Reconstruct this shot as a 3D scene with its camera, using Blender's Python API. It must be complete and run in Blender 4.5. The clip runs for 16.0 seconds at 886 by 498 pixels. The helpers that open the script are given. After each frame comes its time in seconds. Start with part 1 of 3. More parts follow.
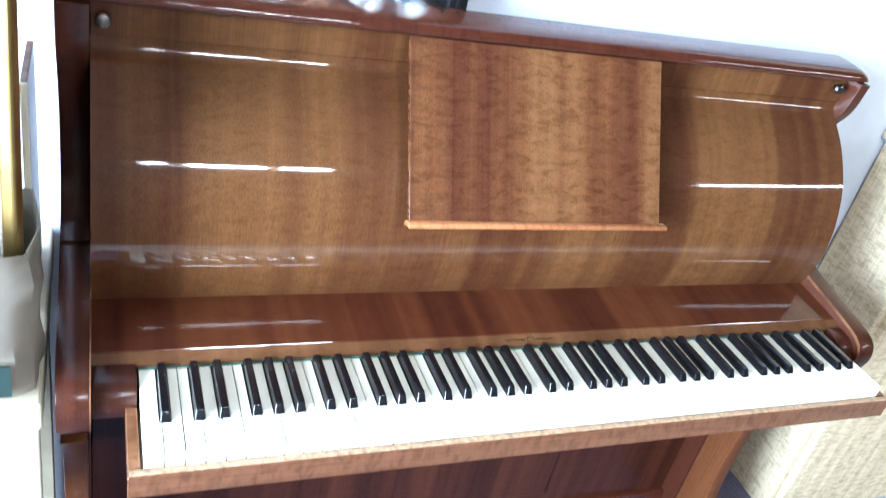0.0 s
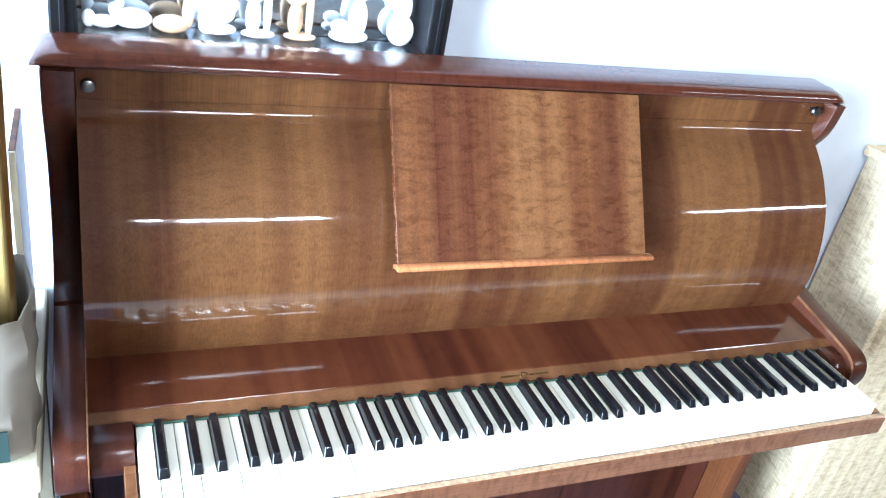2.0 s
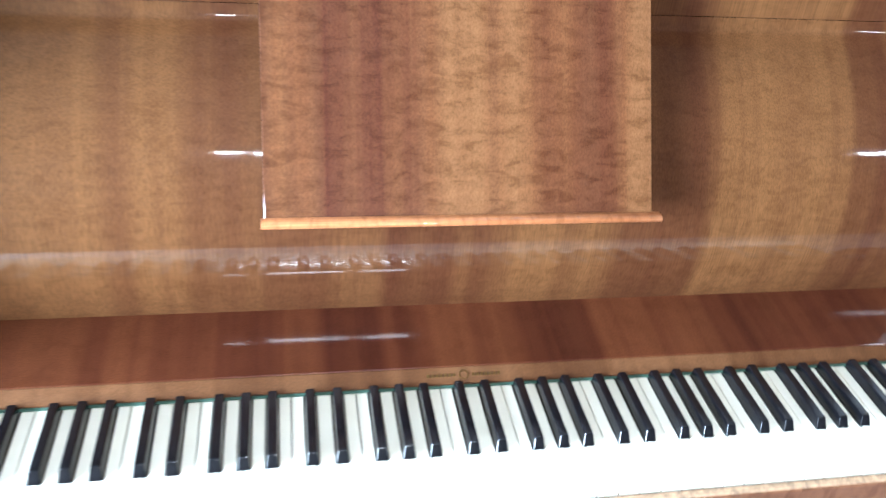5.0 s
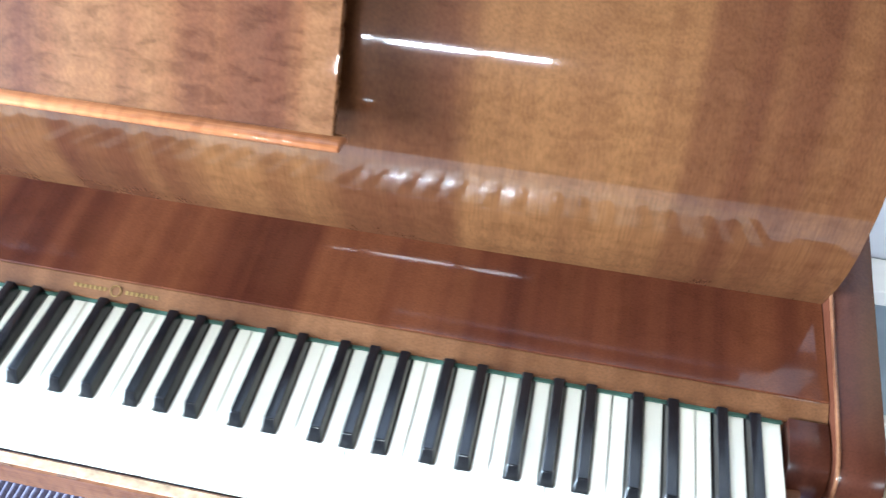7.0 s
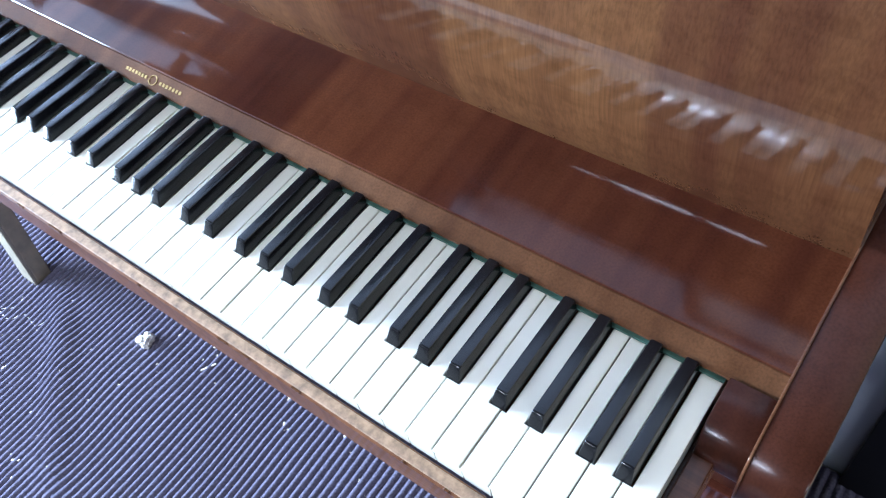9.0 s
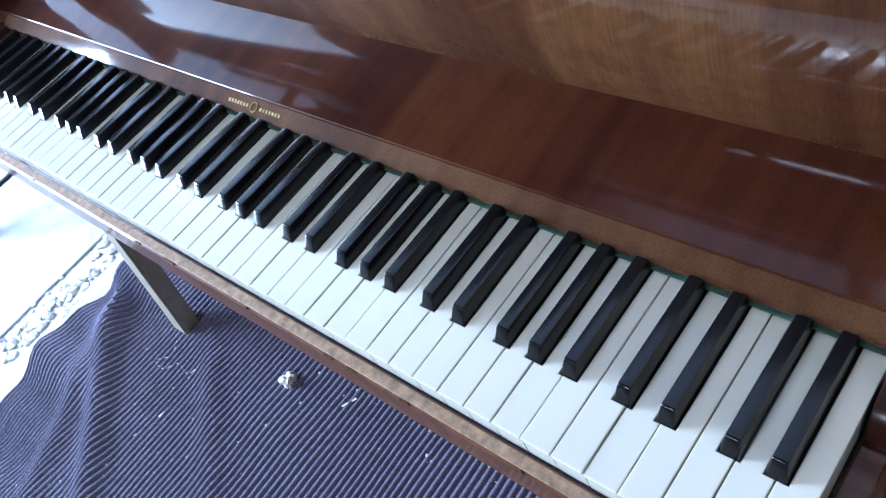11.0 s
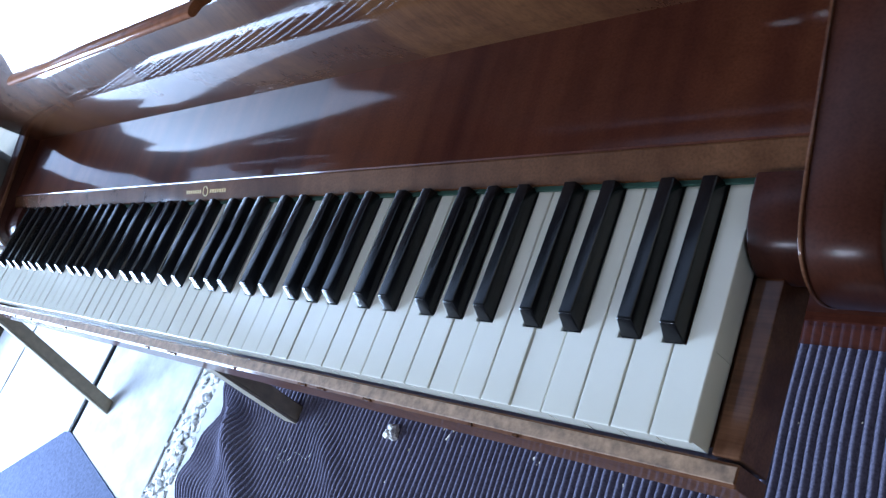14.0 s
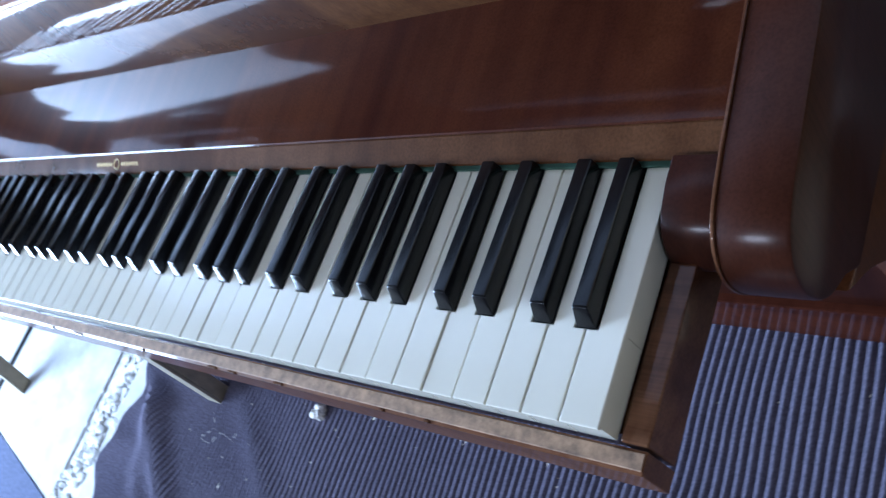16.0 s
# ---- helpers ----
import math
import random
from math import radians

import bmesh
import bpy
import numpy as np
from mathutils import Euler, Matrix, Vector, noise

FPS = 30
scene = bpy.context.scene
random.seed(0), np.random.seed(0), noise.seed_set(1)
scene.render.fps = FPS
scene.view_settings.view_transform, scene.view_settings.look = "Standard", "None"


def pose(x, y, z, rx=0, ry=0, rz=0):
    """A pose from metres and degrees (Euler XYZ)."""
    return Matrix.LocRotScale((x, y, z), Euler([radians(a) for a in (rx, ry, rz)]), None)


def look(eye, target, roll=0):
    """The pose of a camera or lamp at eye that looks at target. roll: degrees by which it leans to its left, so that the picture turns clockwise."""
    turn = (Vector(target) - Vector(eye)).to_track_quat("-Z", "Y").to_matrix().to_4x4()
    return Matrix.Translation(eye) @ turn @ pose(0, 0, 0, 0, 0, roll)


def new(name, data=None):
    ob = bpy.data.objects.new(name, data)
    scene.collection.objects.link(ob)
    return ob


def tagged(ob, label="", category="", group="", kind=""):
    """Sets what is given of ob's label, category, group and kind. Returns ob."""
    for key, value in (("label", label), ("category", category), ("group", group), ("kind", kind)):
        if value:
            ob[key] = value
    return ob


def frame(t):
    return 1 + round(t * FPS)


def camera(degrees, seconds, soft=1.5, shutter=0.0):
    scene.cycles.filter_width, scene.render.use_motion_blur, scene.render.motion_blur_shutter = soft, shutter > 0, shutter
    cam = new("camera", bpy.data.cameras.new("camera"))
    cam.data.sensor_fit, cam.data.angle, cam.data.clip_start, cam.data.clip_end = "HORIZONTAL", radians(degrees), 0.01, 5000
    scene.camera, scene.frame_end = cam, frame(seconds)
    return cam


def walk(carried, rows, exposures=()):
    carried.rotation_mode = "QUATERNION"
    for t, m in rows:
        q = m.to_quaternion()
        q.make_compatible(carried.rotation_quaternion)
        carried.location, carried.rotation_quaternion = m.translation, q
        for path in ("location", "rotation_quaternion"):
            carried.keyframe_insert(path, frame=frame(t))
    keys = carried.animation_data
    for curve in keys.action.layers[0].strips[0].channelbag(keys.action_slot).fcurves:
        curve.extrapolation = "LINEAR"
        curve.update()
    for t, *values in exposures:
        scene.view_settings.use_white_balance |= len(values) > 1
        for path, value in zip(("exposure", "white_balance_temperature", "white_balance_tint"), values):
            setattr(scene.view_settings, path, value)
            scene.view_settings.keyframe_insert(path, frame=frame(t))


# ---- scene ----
cam = camera(56.3, 16.0, soft=1.2, shutter=0.5)
PATH = [
    (0, (-0.051, -0.708, 1.481), (0.725, 0.833, 0.47), 14.2),
    (0.5, (-0.046, -0.711, 1.5), (0.72, 0.882, 0.563), 12.0),
    (1, (-0.052, -0.708, 1.502), (0.721, 0.893, 0.584), 11.7),
    (1.5, (-0.044, -0.714, 1.507), (0.751, 0.862, 0.568), 11.6),
    (2, (-0.043, -0.716, 1.506), (0.737, 0.862, 0.556), 11.1),
    (2.5, (-0.049, -0.709, 1.502), (0.727, 0.862, 0.538), 11.4),
    (3, (-0.025, -0.671, 1.495), (0.729, 0.894, 0.504), 11.4),
    (5.3, (0.452, -0.441, 1.379), (0.757, 1.167, 0.228), 7.2),
    (5.5, (0.504, -0.375, 1.382), (0.8, 1.18, 0.16), 9.6),
    (6, (0.691, -0.237, 1.415), (0.848, 1.124, -0.042), 7.1),
    (6.5, (0.843, -0.288, 1.364), (0.752, 1.113, -0.06), 2.7),
    (7, (0.963, -0.268, 1.347), (0.704, 1.062, -0.125), 0.9),
    (7.5, (1.077, -0.196, 1.291), (0.629, 1.063, -0.197), -4.1),
    (8, (1.152, -0.153, 1.272), (0.496, 0.899, -0.296), -8.0),
    (8.5, (1.198, -0.143, 1.266), (0.402, 0.775, -0.322), -10.0),
    (9, (1.234, -0.137, 1.262), (0.35, 0.702, -0.323), -12.9),
    (9.5, (1.25, -0.134, 1.256), (0.283, 0.678, -0.295), -15.0),
    (10, (1.246, -0.141, 1.242), (0.201, 0.63, -0.28), -18.9),
    (12.5, (1.269, -0.086, 1.136), (-0.117, 0.499, -0.181), -43.5),
    (13, (1.325, -0.092, 1.129), (-0.105, 0.47, -0.151), -48.0),
    (13.5, (1.366, -0.099, 1.125), (-0.064, 0.508, -0.135), -50.1),
    (14, (1.38, -0.086, 1.108), (-0.054, 0.542, -0.136), -53.2),
    (14.5, (1.39, -0.073, 1.092), (-0.057, 0.541, -0.144), -56.3),
    (15, (1.391, -0.066, 1.083), (-0.049, 0.543, -0.164), -58.3),
    (15.5, (1.39, -0.066, 1.08), (-0.034, 0.541, -0.187), -58.0),
    (16, (1.379, -0.074, 1.089), (0.055, 0.558, -0.27), -51.3),
]
walk(cam, [(t, look(eye, target, roll)) for t, eye, target, roll in PATH],
     [(0, 1.72, 5750, 8), (3, 1.88, 5750, 8), (5.5, 2.1, 5750, 8), (7, 2.3, 5750, 8), (8, 2.05, 5600, 10), (9, 1.35, 5400, 13), (10, 0.9, 5300, 14), (12.5, 0.38, 5200, 14), (14, 0.18, 5200, 14), (16, 0.28, 5200, 14)])

# ---- light ----
world = bpy.data.worlds.new("sky")
scene.world = world
world.use_nodes = True
wn = world.node_tree.nodes
sky = wn.new("ShaderNodeTexSky")
sky.sky_type, sky.sun_disc = "NISHITA", False
sky.sun_elevation, sky.sun_rotation = radians(21), radians(210)
world.node_tree.links.new(sky.outputs[0], wn["Background"].inputs[0])
wn["Background"].inputs[1].default_value = 0.1

sun = new("sun", bpy.data.lights.new("sun", "SUN"))
sun.data.energy, sun.data.angle, sun.data.color = 3.5, radians(0.6), (1.0, 0.93, 0.82)
sun.matrix_world = look((-1.3, -2.25, 1.0), (0, 0, 0))


def area(name, m, w, h, watts, colour):
    d = bpy.data.lights.new(name, "AREA")
    d.shape, d.size, d.size_y, d.energy, d.color = "RECTANGLE", w, h, watts, colour
    ob = new(name, d)
    ob.matrix_world = m
    return ob


area("window_light", look((0.44, -1.76, 1.96), (0.5, 0.3, 0.95)), 0.30, 0.075, 9.0, (0.97, 0.98, 1.0))
area("window_light", look((0.755, -1.76, 1.97), (0.65, 0.3, 0.95)), 0.19, 0.08, 5.0, (0.97, 0.98, 1.0))
area("window_light", look((0.165, -1.76, 2.0), (0.4, 0.3, 0.95)), 0.07, 0.055, 1.1, (0.97, 0.98, 1.0))
area("window_light", look((3.35, -1.76, 2.0), (1.4, 0.3, 1.0)), 1.0, 0.09, 8, (0.97, 0.98, 1.0))
area("door_light", look((-2.15, -1.0, 1.3), (0.4, -0.05, 0.65)), 1.45, 1.5, 258, (0.70, 0.84, 1.0))

# ---- materials ----
class Nodes:
    """A small helper round one node material."""

    def __init__(self, name, rough=0.5, metal=0.0, coat=0.0, coat_rough=0.03):
        self.mat = bpy.data.materials.new(name)
        self.mat.use_nodes = True
        self.tree = self.mat.node_tree
        self.out = self.tree.nodes["Principled BSDF"]
        self.set("Roughness", rough), self.set("Metallic", metal)
        self.set("Coat Weight", coat), self.set("Coat Roughness", coat_rough)
        self.coord = self.tree.nodes.new("ShaderNodeTexCoord")

    def set(self, key, value):
        self.out.inputs[key].default_value = value

    def link(self, a, b):
        self.tree.links.new(a, b)

    def mapped(self, scale, which="Object", turn=(0, 0, 0)):
        n = self.tree.nodes.new("ShaderNodeMapping")
        n.inputs["Scale"].default_value = scale
        n.inputs["Rotation"].default_value = [radians(a) for a in turn]
        self.link(self.coord.outputs[which], n.inputs["Vector"])
        return n.outputs[0]

    def noise(self, vector, scale=1.0, detail=4.0, rough=0.55, warp=0.0):
        n = self.tree.nodes.new("ShaderNodeTexNoise")
        n.inputs["Scale"].default_value, n.inputs["Detail"].default_value = scale, detail
        n.inputs["Roughness"].default_value, n.inputs["Distortion"].default_value = rough, warp
        self.link(vector, n.inputs["Vector"])
        return n.outputs["Fac"]

    def ramp(self, fac, stops):
        n = self.tree.nodes.new("ShaderNodeValToRGB")
        e = n.color_ramp.elements
        while len(e) < len(stops):
            e.new(0.5)
        for k, (at, c) in enumerate(stops):
            e[k].position, e[k].color = at, (*c, 1) if len(c) == 3 else c
        self.link(fac, n.inputs["Fac"])
        return n.outputs["Color"]

    def mix(self, fac, a, b, how="MIX"):
        n = self.tree.nodes.new("ShaderNodeMix")
        n.data_type, n.blend_type = "RGBA", how
        for value, at in ((fac, 0), (a, 6), (b, 7)):
            if isinstance(value, (int, float)):
                n.inputs[at].default_value = value
            elif isinstance(value, tuple):
                n.inputs[at].default_value = (*value, 1)
            else:
                self.link(value, n.inputs[at])
        return n.outputs[2]

    def colour(self, socket):
        self.link(socket, self.out.inputs["Base Color"])
        return self

    def rough(self, socket, lo, hi):
        n = self.tree.nodes.new("ShaderNodeMapRange")
        n.inputs["To Min"].default_value, n.inputs["To Max"].default_value = lo, hi
        self.link(socket, n.inputs["Value"])
        self.link(n.outputs[0], self.out.inputs["Roughness"])
        return self

    def bump(self, socket, strength, distance=0.001, coat=False):
        n = self.tree.nodes.new("ShaderNodeBump")
        n.inputs["Strength"].default_value, n.inputs["Distance"].default_value = strength, distance
        self.link(socket, n.inputs["Height"])
        self.link(n.outputs[0], self.out.inputs["Coat Normal" if coat else "Normal"])
        return self


def veneer(name, dark, mid, light, along="z", gloss=1.0, bands=1.0, figure=1.0, ripple=0.06, sheen=0.065):
    """Lacquered ribbon veneer: broad and narrow bands, fine grain and short cross figure."""
    n = Nodes(name, rough=0.42, coat=gloss, coat_rough=sheen)
    n.set("Specular IOR Level", 0.03)
    axes = {"x": (0, 1, 1), "y": (1, 0, 1), "z": (1, 1, 0)}[along]
    pick = lambda fast, low: tuple(fast if a else low for a in axes)
    broad = n.noise(n.mapped(tuple(v * (0.012 if k == 1 and along == "z" else 1) for k, v in enumerate(pick(15.0 * bands, 0.35)))), detail=2.0, warp=0.25)
    streak = n.noise(n.mapped(tuple(v * (0.01 if k == 1 and along == "z" else 1) for k, v in enumerate(pick(46.0 * bands, 0.9)))), detail=3.0, warp=0.3)
    grain = n.noise(n.mapped(pick(520.0, 12.0)), detail=3.0)
    cross = n.noise(n.mapped(pick(38.0, 95.0)), detail=3.0, warp=0.6)
    c = n.ramp(broad, [(0.36, dark), (0.5, mid), (0.62, light)])
    c = n.mix(0.28, c, n.ramp(streak, [(0.34, dark), (0.5, mid), (0.64, light)]))
    c = n.mix(0.8, c, n.ramp(grain, [(0.3, (0.74, 0.69, 0.65)), (0.62, (1.1, 1.08, 1.05))]), "MULTIPLY")
    c = n.mix(0.6 * figure, c, n.ramp(cross, [(0.32, (0.6, 0.52, 0.46)), (0.5, (1.0, 1.0, 1.0)), (0.7, (1.22, 1.22, 1.2))]), "MULTIPLY")
    n.colour(c)
    n.bump(n.noise(n.mapped(pick(60.0, 14.0)), detail=4.0), ripple, 0.0006, coat=True)
    return n.mat


WOOD_PANEL = veneer("panel_veneer", (0.048, 0.0158, 0.0072), (0.072, 0.0285, 0.0112), (0.109, 0.048, 0.0174), figure=0.6, gloss=0.9, bands=0.85, ripple=0.03, sheen=0.05)
WOOD_DESK = veneer("desk_veneer", (0.05, 0.0148, 0.0078), (0.0942, 0.036, 0.0145), (0.13, 0.059, 0.0235), figure=1.2, ripple=0.12, sheen=0.03)
WOOD_FALL = veneer("fall_veneer", (0.031, 0.0075, 0.0042), (0.056, 0.0155, 0.0068), (0.08, 0.025, 0.01), gloss=0.45, figure=0.5)
WOOD_CASE = veneer("case_veneer", (0.02, 0.0056, 0.0037), (0.034, 0.0098, 0.0055), (0.05, 0.0155, 0.0078), gloss=0.4, sheen=0.24, figure=0.5)
WOOD_LID = veneer("lid_veneer", (0.0328, 0.0081, 0.0046), (0.0539, 0.0146, 0.0074), (0.077, 0.0223, 0.0102), along="x", gloss=0.75, sheen=0.07)
WOOD_RAIL = veneer("rail_wood", (0.0709, 0.0267, 0.0123), (0.1215, 0.0534, 0.026), (0.167, 0.0802, 0.0403), along="x", gloss=0.5)
WOOD_STRIP = veneer("strip_wood", (0.055, 0.021, 0.0085), (0.085, 0.036, 0.0145), (0.115, 0.052, 0.022), gloss=1.0, figure=0.6)
# case wood made lighter and more orange, as sunlight on the legs
WOOD_LEG_SUNLIT = veneer("sunlit_leg_wood", (0.042, 0.013, 0.006), (0.07, 0.0235, 0.0095), (0.1, 0.037, 0.0145), gloss=0.3, sheen=0.2, figure=0.4)
WOOD_UNDER = veneer("underside_wood", (0.06, 0.022, 0.009), (0.095, 0.038, 0.016), (0.13, 0.056, 0.024), along="x", gloss=0.15)
WOOD_EDGE = veneer("edge_wood", (0.2475, 0.088, 0.033), (0.3465, 0.1408, 0.055), (0.4125, 0.1848, 0.077), along="x", gloss=0.6)


def plain(name, c, rough=0.5, metal=0.0, coat=0.0, vary=0.12, scale=30.0, bump=0.0, spec=0.5):
    n = Nodes(name, rough, metal, coat)
    n.set("Specular IOR Level", spec)
    k = n.noise(n.mapped((scale,) * 3), detail=5.0)
    lo, hi = tuple(v * (1 - vary) for v in c), tuple(min(1, v * (1 + vary)) for v in c)
    n.colour(n.ramp(k, [(0.3, lo), (0.7, hi)]))
    if bump:
        n.bump(k, bump, 0.002)
    return n.mat


IVORY = plain("white_key_celluloid", (0.81, 0.785, 0.645), 0.18, coat=0.4, vary=0.04, scale=14)
EBONY = plain("black_key_ebony", (0.004, 0.004, 0.005), 0.2, vary=0.4, scale=90, spec=0.45)
GREEN_FELT = plain("green_felt", (0.045, 0.1, 0.07), 0.95)
CHROME = plain("nickel", (0.13, 0.12, 0.11), 0.3, 1.0)
GOLD = plain("gold_leaf", (0.3, 0.2, 0.07), 0.35, 1.0)
PLASTER = plain("white_plaster", (0.56, 0.59, 0.65), 0.85, vary=0.06, scale=9, bump=0.35, spec=0.15)
# dark brown, so that the unseen walls and ceiling bounce little light
LOW_BOUNCE = plain("low_bounce_brown", (0.07, 0.058, 0.045), 0.8, vary=0.3, scale=6, spec=0.15)
CONCRETE = plain("concrete", (0.4, 0.4, 0.385), 0.8, vary=0.22, scale=12, bump=0.3, spec=0.15)
CARPET = plain("ribbed_carpet", (0.12, 0.111, 0.152), 0.97, vary=0.35, scale=260, bump=0.6, spec=0.15)
CARPET_BLUE = plain("blue_carpet", (0.07, 0.08, 0.125), 0.95, vary=0.25, scale=120, bump=0.5, spec=0.15)
MORTAR = plain("crumbled_mortar", (0.5, 0.49, 0.46), 0.9, vary=0.35, scale=45, bump=0.8, spec=0.15)
DARK = plain("black_lacquer", (0.004, 0.004, 0.005), 0.45, vary=0.3, scale=60, spec=0.2)
CREAM = plain("cream_paint", (0.42, 0.37, 0.26), 0.5, vary=0.1, scale=22)
# lit and shaded tones of the table legs, as two colours
PUTTY_LIT = plain("lit_putty_paint", (0.24, 0.205, 0.14), 0.55, vary=0.15, scale=30)
OLIVE_SHADED = plain("shaded_pale_wood", (0.2, 0.16, 0.1), 0.55, vary=0.2, scale=40)
PAPER = plain("brown_paper", (0.165, 0.142, 0.11), 0.8, vary=0.14, scale=16, bump=0.4, spec=0.15)
WORN = plain("worn_bare_wood", (0.3, 0.19, 0.11), 0.6, vary=0.5, scale=120)
TEAL = plain("green_label", (0.004, 0.017, 0.0125), 0.6, vary=0.08)
PORCELAIN = plain("porcelain", (0.82, 0.8, 0.77), 0.15, coat=0.6, vary=0.05, scale=40)
BISQUE = plain("tan_porcelain", (0.42, 0.26, 0.15), 0.2, coat=0.6, vary=0.35, scale=38)
TISSUE = plain("crumpled_tissue", (0.75, 0.72, 0.64), 0.9, vary=0.2, scale=80, bump=0.5)
CHIP = plain("wood_chip", (0.72, 0.66, 0.52), 0.8, vary=0.25, scale=50)
PICTURE_DARK = plain("dark_brown_frame", (0.03, 0.022, 0.018), 0.4)
GREY_PAINT = plain("grey_blue_paint", (0.2, 0.25, 0.29), 0.5, vary=0.12, scale=14)
WHITE_PAINT = plain("white_paint", (0.78, 0.78, 0.77), 0.45, vary=0.05, scale=20)
OAK = veneer("pale_oak", (0.46, 0.36, 0.22), (0.56, 0.46, 0.3), (0.66, 0.56, 0.39), gloss=0.1, bands=1.6)


def clear_glass():
    n = Nodes("clear_glass", 0.02)
    n.set("Base Color", (0.95, 0.98, 1.0, 1)), n.set("Transmission Weight", 1.0), n.set("IOR", 1.45)
    return n.mat


GLASS = clear_glass()
MIRROR = plain("mirror", (0.6, 0.64, 0.68), 0.03, 1.0, vary=0.02)



# ---- building helpers ----
def part(name, bm, mat, parent=None, label="", smooth=False):
    """Links a bmesh as one mesh object under a thing or a part."""
    me = bpy.data.meshes.new(name)
    bm.normal_update()
    bm.to_mesh(me)
    bm.free()
    if mat:
        me.materials.append(mat)
    if smooth:
        for p in me.polygons:
            p.use_smooth = True
        me.set_sharp_from_angle(angle=radians(35))
    ob = new(name, me)
    if parent:
        ob.parent = parent
        ob.matrix_parent_inverse = parent.matrix_world.inverted()
    if label:
        tagged(ob, label)
    return ob


def root(name, x, y, z, label, category, group="", kind=""):
    ob = new(name)
    ob.empty_display_size = 0.05
    ob.location = (x, y, z)
    bpy.context.view_layer.update()
    return tagged(ob, label, category, group, kind)


def box(x0, x1, y0, y1, z0, z1, bevel=0.0, bm=None, seg=2):
    own = bmesh.new()
    bmesh.ops.create_cube(own, size=1.0)
    for v in own.verts:
        v.co = Vector((x0 + (v.co.x + 0.5) * (x1 - x0), y0 + (v.co.y + 0.5) * (y1 - y0), z0 + (v.co.z + 0.5) * (z1 - z0)))
    if bevel:
        bmesh.ops.bevel(own, geom=own.edges[:], offset=bevel, segments=seg, profile=0.5, affect="EDGES")
    if bm is None:
        return own
    join(bm, own)
    return bm


def join(bm, other):
    me = bpy.data.meshes.new("tmp")
    other.to_mesh(me)
    other.free()
    bm.from_mesh(me)
    bpy.data.meshes.remove(me)
    return bm


def extrude_x(profile, x0, x1, bevel=0.0):
    """A closed outline in y and z, drawn out from x0 to x1."""
    bm = bmesh.new()
    a = [bm.verts.new((x0, y, z)) for y, z in profile]
    b = [bm.verts.new((x1, y, z)) for y, z in profile]
    n = len(profile)
    for k in range(n):
        bm.faces.new((a[k], a[(k + 1) % n], b[(k + 1) % n], b[k]))
    bm.faces.new(a[::-1]), bm.faces.new(b)
    bmesh.ops.recalc_face_normals(bm, faces=bm.faces)
    if bevel:
        rim = [e for e in bm.edges if abs(e.verts[0].co.x - e.verts[1].co.x) < 1e-6]
        bmesh.ops.bevel(bm, geom=rim, offset=bevel, segments=2, profile=0.5, affect="EDGES")
    return bm


def curve(points, steps=8):
    """A smooth line (Catmull-Rom) through a few points."""
    p = [Vector(q) for q in points]
    p = [2 * p[0] - p[1], *p, 2 * p[-1] - p[-2]]
    out = []
    for k in range(1, len(p) - 2):
        for s in range(steps):
            t = s / steps
            out.append(0.5 * (2 * p[k] + (p[k + 1] - p[k - 1]) * t + (2 * p[k - 1] - 5 * p[k] + 4 * p[k + 1] - p[k + 2]) * t * t
                              + (3 * p[k] - p[k - 1] - 3 * p[k + 1] + p[k + 2]) * t ** 3))
    return [tuple(q) for q in out] + [tuple(p[-2])]


def lathe(profile, steps=16):
    """Turned round z: radius and height."""
    bm = bmesh.new()
    rings = [[bm.verts.new((r * math.cos(2 * math.pi * k / steps), r * math.sin(2 * math.pi * k / steps), z)) for k in range(steps)] for r, z in profile]
    for a, b in zip(rings, rings[1:]):
        for k in range(steps):
            bm.faces.new((a[k], a[(k + 1) % steps], b[(k + 1) % steps], b[k]))
    bm.faces.new(rings[0][::-1]), bm.faces.new(rings[-1])
    bmesh.ops.recalc_face_normals(bm, faces=bm.faces)
    return bm


# ---- room ----
WALL_Y, LEFT_X, RIGHT_X, FRONT_Y = 0.5, -2.4, 4.6, -2.0


def setting(name, bm, mat, label, category):
    return tagged(part(name, bm, mat), label, category, kind="structure")


setting("ground", box(-60, 60, -60, 60, -0.4, -0.12), CONCRETE, "pale bare ground outside", "ground")
floor = setting("floor", box(LEFT_X, RIGHT_X, FRONT_Y, WALL_Y + 0.2, -0.1, -0.006), MORTAR, "worn concrete floor of large slabs with broken joints", "floor")
setting("wall_back", box(LEFT_X, RIGHT_X, WALL_Y, WALL_Y + 0.2, -0.1, 2.5), PLASTER, "whitewashed rough plaster wall", "wall")
# ceiling and right wall are out of view, added dark to cut fill
setting("ceiling", box(LEFT_X, RIGHT_X, FRONT_Y, WALL_Y + 0.2, 2.5, 2.6), LOW_BOUNCE, "unseen dark ceiling, added to hold fill light down", "ceiling")
setting("wall_right", box(RIGHT_X, RIGHT_X + 0.2, FRONT_Y, WALL_Y + 0.2, -0.1, 2.6), LOW_BOUNCE, "unseen dark brown wall, added to hold fill light down", "wall")


